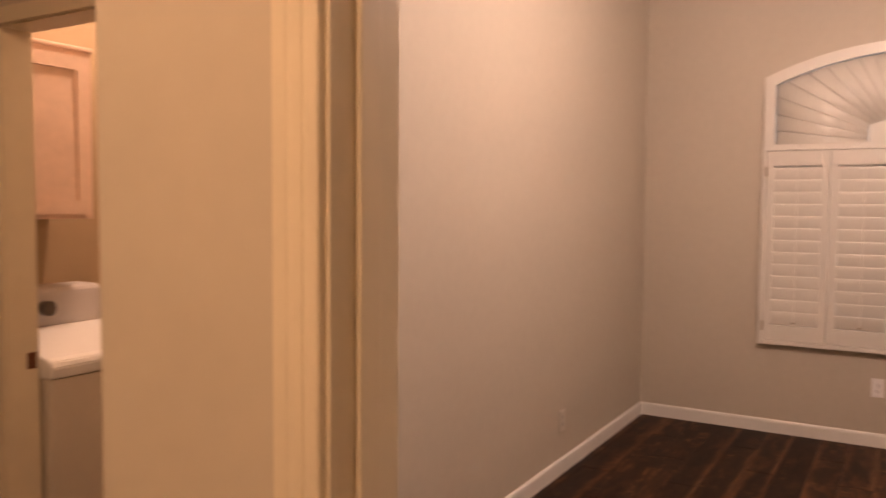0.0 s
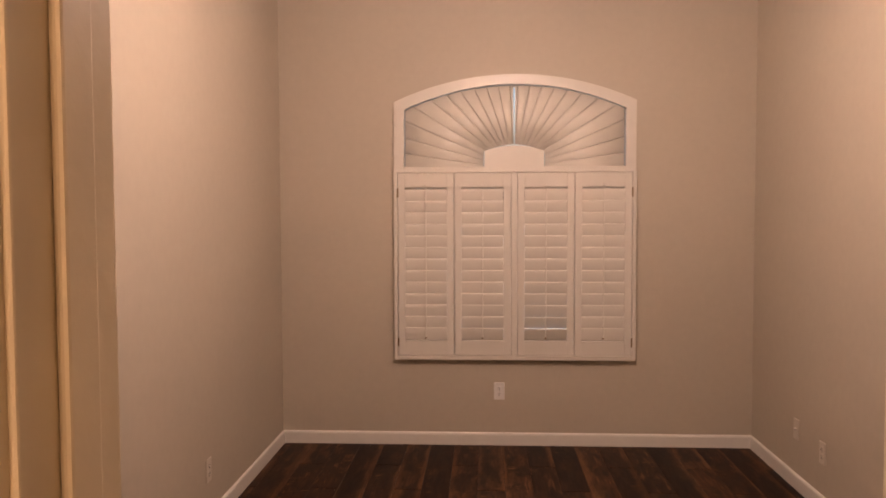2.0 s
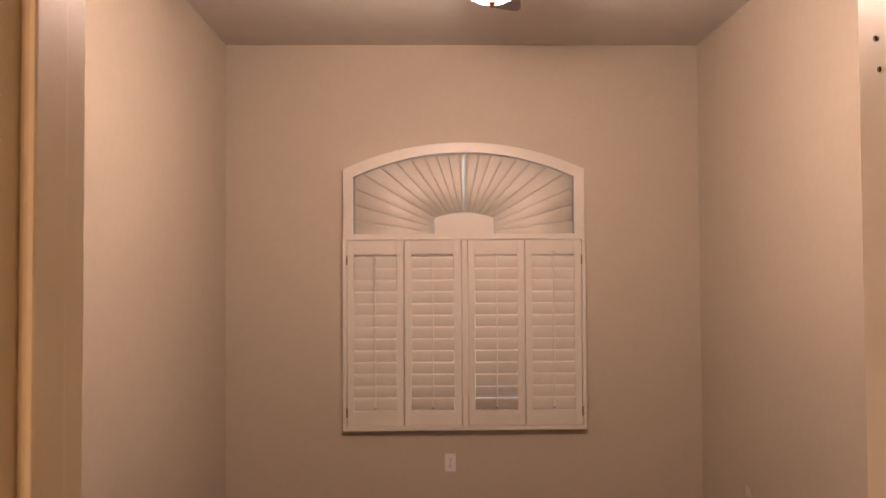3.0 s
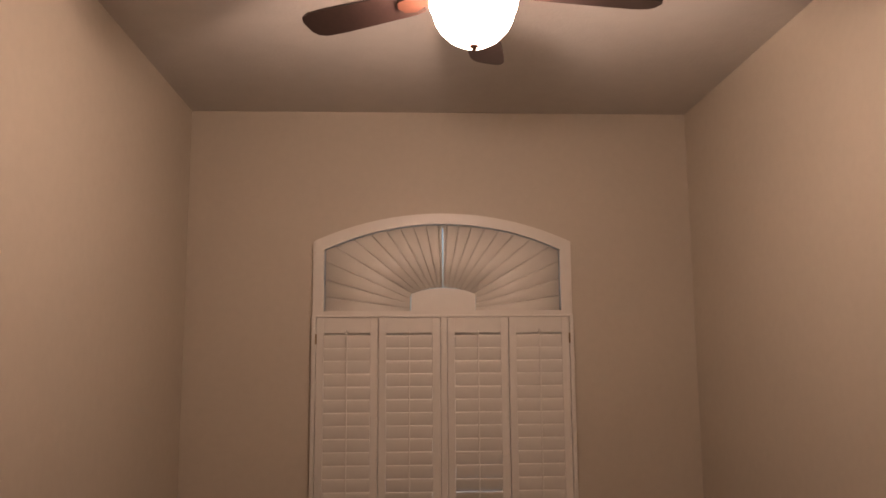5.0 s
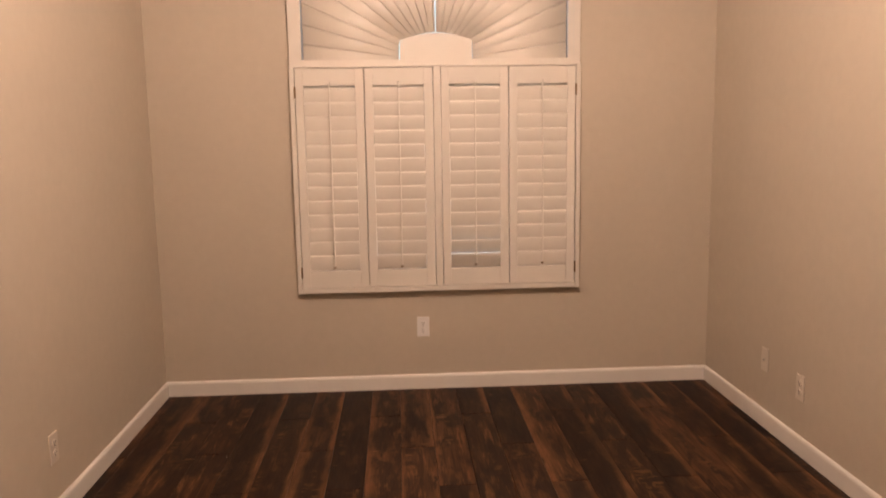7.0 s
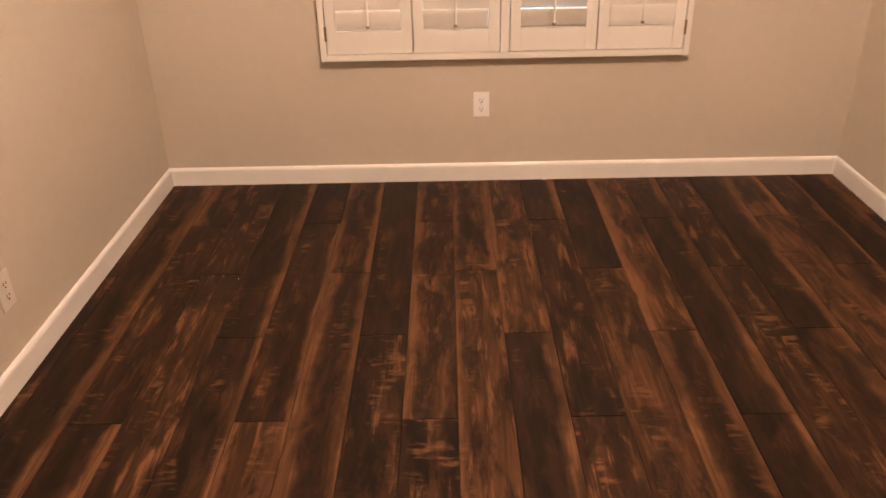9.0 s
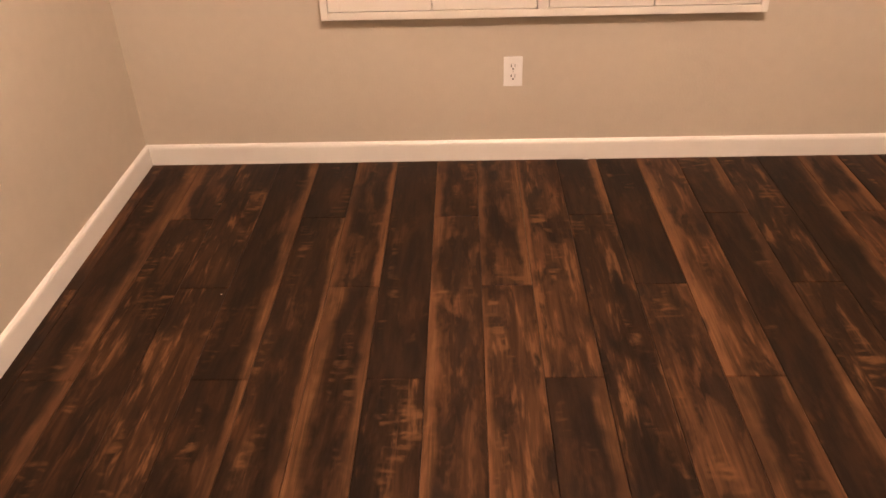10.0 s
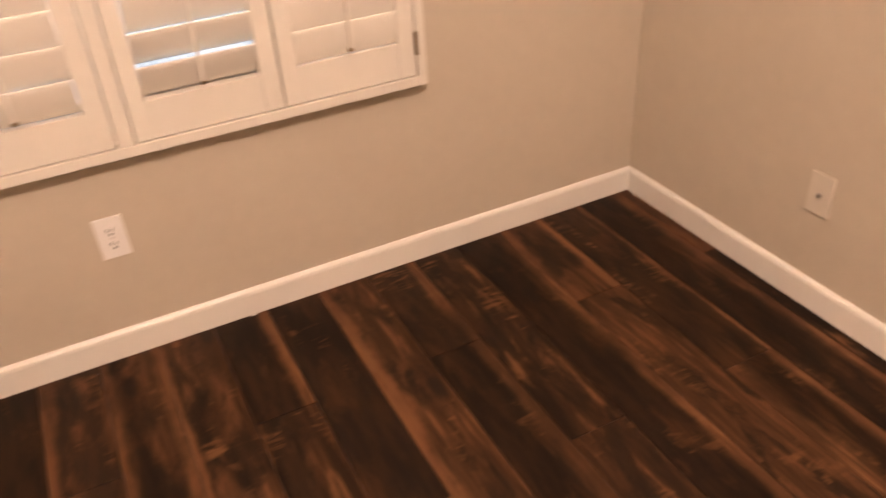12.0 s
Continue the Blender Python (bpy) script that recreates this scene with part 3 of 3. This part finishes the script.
# ---- small traces ----
fleck = thing("paint_fleck", "tiny white paint fleck on the dark plank floor", "paint fleck", (-1.022, -0.892, 0.0005), turn=20)
part("chip", box(-0.0012, 0.0012, -0.0035, 0.0035, 0, 0.0005, 0.0002), PLATE, fleck)
drip = thing("paint_drip", "small white paint drip at the foot of the baseboard", "paint fleck", (0.195, -0.0165, 0.0002))
part("chip", box(-0.009, 0.009, -0.003, 0.002, 0, 0.001, 0.0004), TRIM, drip)

# ---- ceiling fan ----
FX, FY, DROP = 0.002, -2.28, 0.037
fan = thing("ceiling_fan", "five-blade dark wood ceiling fan with a lit frosted bowl", "ceiling fan", (FX, FY, -DROP))
part("canopy", lathe([(0, HIGH + DROP - 0.0005), (0.070, HIGH + DROP - 0.0005), (0.072, HIGH + DROP - 0.01), (0.055, HIGH + DROP - 0.05), (0.022, HIGH + DROP - 0.065), (0, HIGH + DROP - 0.065)]), BRONZE, fan, smooth=True)
part("downrod", lathe([(0, 2.90), (0.013, 2.90), (0.013, HIGH + DROP - 0.06), (0, HIGH + DROP - 0.06)], 20), BRONZE, fan, smooth=True)
part("motor_housing", lathe([(0, 2.935), (0.035, 2.935), (0.05, 2.925), (0.12, 2.905), (0.135, 2.88), (0.135, 2.845), (0.115, 2.82), (0.07, 2.812), (0, 2.812)]), BRONZE, fan, smooth=True)
part("flywheel", lathe([(0, 2.816), (0.100, 2.816), (0.112, 2.808), (0.112, 2.782), (0.104, 2.774), (0, 2.774)]), BRONZE, fan, smooth=True)
part("switch_housing", lathe([(0, 2.815), (0.055, 2.815), (0.062, 2.80), (0.058, 2.78), (0.075, 2.765), (0, 2.765)]), BRONZE, fan, smooth=True)
fitter = lathe([(0, 2.768), (0.06, 2.768), (0.080, 2.762), (0.080, 2.752), (0.060, 2.748), (0, 2.748)])
part("light_fitter", fitter, NICKEL, fan, "brushed metal light fitter", smooth=True)
bowl = part("glass_bowl", lathe([(0.141, 2.751), (0.148, 2.742), (0.145, 2.725), (0.135, 2.705), (0.129, 2.68), (0.120, 2.661)], 56), BOWL, fan,
            "lit frosted glass bowl", smooth=True)
part("bowl_foot", lathe([(0.120, 2.661), (0.113, 2.648), (0.086, 2.620), (0.055, 2.602), (0.02, 2.594), (0, 2.593)], 56), BOWL_FOOT, fan,
     "lit foot of the frosted glass bowl", smooth=True)
part("finial", lathe([(0, 2.597), (0.016, 2.595), (0.014, 2.588), (0.006, 2.584), (0.008, 2.578), (0, 2.572)], 20), BRONZE, fan, smooth=True)
for i in range(6):
    a = 2 * math.pi * i / 6 + 0.4
    bar = box(0.070, 0.138, -0.004, 0.004, 2.752, 2.758, 0.001)
    bmesh.ops.rotate(bar, verts=bar.verts[:], cent=(0, 0, 0), matrix=Matrix.Rotation(a, 3, "Z"))
    part("bowl_bracket", bar, NICKEL, fan)
    orn = lathe([(0, 2.750), (0.011, 2.752), (0.013, 2.762), (0.007, 2.774), (0, 2.775)], 12, (0.137 * math.cos(a), 0.137 * math.sin(a)))
    part("thumb_screw", orn, BRONZE, fan, smooth=True)


def fan_blade():
    rows = [(0.20, 0.050), (0.24, 0.060), (0.40, 0.068), (0.55, 0.073), (0.62, 0.070), (0.65, 0.055), (0.662, 0.030)]
    outline = [(x, -w) for x, w in rows] + [(x, w) for x, w in reversed(rows)]
    bm = prism([outline], -0.004, 0.004)
    bmesh.ops.rotate(bm, verts=bm.verts[:], cent=(0, 0, 0), matrix=Matrix.Rotation(radians(12), 3, "X"))
    return bm


for i in range(5):
    bl = new("blade")
    bl.parent = fan
    bl.location, bl.rotation_euler = (0, 0, 2.789), (0, 0, radians(8 + 72 * i))
    part("blade_board", fan_blade(), BLADE, bl, "dark walnut fan blade")
    arm = prism([[(0.10, -0.018), (0.15, -0.012), (0.19, -0.020), (0.23, -0.038), (0.27, -0.030), (0.285, 0), (0.27, 0.030), (0.23, 0.038), (0.19, 0.020), (0.15, 0.012), (0.10, 0.018)]], -0.010, -0.005)
    bmesh.ops.rotate(arm, verts=arm.verts[:], cent=(0, 0, 0), matrix=Matrix.Rotation(radians(12), 3, "X"))
    part("blade_arm", arm, BRONZE, bl)

# ---- hall and laundry lamps ----
def flush_lamp(x, y, z, power, tint, label):
    f = thing("flush_ceiling_light", label, "ceiling light", (x, y, z))
    part("base", lathe([(0, -0.0005), (0.15, -0.0005), (0.15, -0.02), (0, -0.02)]), NICKEL, f)
    part("diffuser", lathe([(0.145, -0.02), (0.14, -0.05), (0.11, -0.075), (0.06, -0.09), (0, -0.095)]), glowing("lit_diffuser", tint, power), f, smooth=True)


flush_lamp(-0.56, -5.90, HIGH, HALL_LIGHT, HALL_TINT, "round lit flush ceiling light in the hall")
flush_lamp(-2.72, -2.95, HIGH, LAUNDRY_LIGHT, LAUNDRY_TINT, "round lit flush ceiling light in the laundry")

# ---- laundry ----
washer = thing("washing_machine", "white top-loading washing machine with a grey console, beside the wall", "washing machine", (-2.945, -3.35, 0.0))
# BODY carries the front's shade in its colour.
part("cabinet_body", box(-0.315, 0.315, -0.30, 0.30, 0.02, 0.795, 0.012, segments=3), BODY, washer, smooth=False)
lid = bmesh.new()
prof = [(0.325, 0.795), (0.330, 0.835), (0.322, 0.858), (0.300, 0.868), (-0.130, 0.917), (-0.15, 0.917), (-0.15, 0.795)]
vs = [[lid.verts.new((x, y, z)) for x, z in prof] for y in (-0.302, 0.302)]
for i in range(len(prof)):
    lid.faces.new((vs[0][i], vs[0][(i + 1) % len(prof)], vs[1][(i + 1) % len(prof)], vs[1][i]))
lid.faces.new(vs[0]), lid.faces.new(vs[1])
bmesh.ops.bevel(lid, geom=lid.edges[:], offset=0.004, segments=2, affect="EDGES")
part("lid", lid, ENAMEL, washer)
cons = box(-0.315, -0.135, -0.285, 0.255, 0.90, 1.08, 0.035, segments=4)
part("console", cons, CONSOLE, washer, "light grey control console")
part("knob_ring", prism([[(0.038 * math.cos(a * math.pi / 16) - 0.03, 0.038 * math.sin(a * math.pi / 16) + 0.995) for a in range(32)]], -0.136, -0.130, "x"), CONSOLE, washer, "grey dial ring")
part("knob", prism([[(0.032 * math.cos(a * math.pi / 16) - 0.03, 0.032 * math.sin(a * math.pi / 16) + 0.995) for a in range(32)]], -0.128, -0.094, "x"), CHROME, washer, "chrome selector knob")
for a in (-0.25, 0.25):
    for b in (-0.25, 0.25):
        part("foot", lathe([(0, 0), (0.02, 0), (0.02, 0.022), (0, 0.022)], 12, (a, b)), SLOT, washer, "black rubber foot")

cab = thing("wall_cabinet", "pale pickled-wood wall cabinet with a recessed-panel door above the washer", "cabinet", (-3.31, -3.195, 1.370))
part("body", box(0, 0.29, -0.468, 0, 0, 0.705, 0.002), MAPLE, cab)
part("face_frame", prism([rect(-0.468, 0, 0, 0.705), rect(-0.43, -0.038, 0.038, 0.667)], 0.29, 0.308, "x"), MAPLE, cab)
dr = new("door")
dr.parent = cab
part("door_frame", prism([rect(-0.447, -0.022, 0.020, 0.680), rect(-0.39, -0.078, 0.077, 0.623)], 0.3085, 0.328, "x"), MAPLE, dr)
part("door_panel", prism([rect(-0.39, -0.078, 0.077, 0.623)], 0.3085, 0.317, "x"), MAPLE, dr)
part("crown", box(0, 0.322, -0.468, 0.002, 0.705, 0.725, 0.006), MAPLE, cab)

# ---- floor planks ----
WIDE, LONG, START = 0.1555, 1.245, -0.232
CHOICE = {(0, 0): "lines", (0, 1): "mottled", (1, 0): "mottled", (1, 1): "edge", (2, 0): "edge", (2, 1): "figured", (2, 2): "figured", (3, 0): "dark", (3, 1): "brown",
          (4, 0): "mottled_edge", (4, 1): "double", (5, 0): "edge", (5, 1): "edge", (5, 2): "edge", (6, 0): "figured", (6, 1): "figured", (7, 0): "edge", (7, 1): "wide",
          (8, 0): "lines", (8, 1): "brown", (9, 0): "thin", (9, 1): "double", (10, 0): "edge", (10, 1): "lines", (11, 0): "brown",
          (-1, 0): "left", (-1, 1): "left", (-2, 0): "dark", (-2, 1): "figured", (-3, 0): "lines", (-3, 1): "double", (-4, 0): "dark", (-4, 1): "thin",
          (-5, 0): "edge", (-5, 1): "thin", (-6, 0): "figured", (-6, 1): "figured", (-7, 0): "left", (-7, 1): "figured", (-7, 2): "edge", (-8, 0): "wide", (-8, 1): "edge",
          (-9, 0): "brown", (-9, 1): "figured"}
chooser = random.Random(7)
PLANKS = {}


def plank_mesh(kind, y_len, x_wide):
    key = (kind, round(y_len, 4), round(x_wide, 4))
    if key not in PLANKS:
        g = 0.0006
        bm = bmesh.new()
        rows = []
        for inset, z in ((g, -0.0065), (g, -0.0012), (g + 0.0012, 0.0)):
            a, b = x_wide / 2 - inset, y_len / 2 - inset
            rows.append([bm.verts.new((sx * a, sy * b, z)) for sx, sy in ((-1, -1), (1, -1), (1, 1), (-1, 1))])
        for p, q in zip(rows, rows[1:]):
            for i in range(4):
                bm.faces.new((p[i], p[(i + 1) % 4], q[(i + 1) % 4], q[i]))
        bm.faces.new(rows[0])
        bm.faces.new(rows[-1])
        PLANKS[key] = mesh_of("plank", bm, WOODS[kind])
    return PLANKS[key]


for k in range(-20, 13):
    x0 = START + WIDE * k
    x0c, x1c = max(x0, -3.43), min(x0 + WIDE, 1.655)
    if x1c - x0c < 0.01:
        continue
    joint = (-0.856, -1.270, -0.440)[k % 3]
    y1, row = 0.03, 0
    if x1c < -1.62:
        y1 = -2.09
        while joint - LONG * row > y1 - 0.02:
            row += 1
    while y1 > -6.6:
        y0 = max(joint - LONG * row, -6.63)
        kind = CHOICE.get((k, row)) or chooser.choice(("dark", "edge", "figured", "mottled", "brown", "left", "double", "dark", "figured", "lines"))
        pl = new("plank", plank_mesh(kind, y1 - y0, x1c - x0c))
        pl.parent = subfloor
        pl.location = ((x0c + x1c) / 2, (y0 + y1) / 2, 0)
        y1, row = y0, row + 1
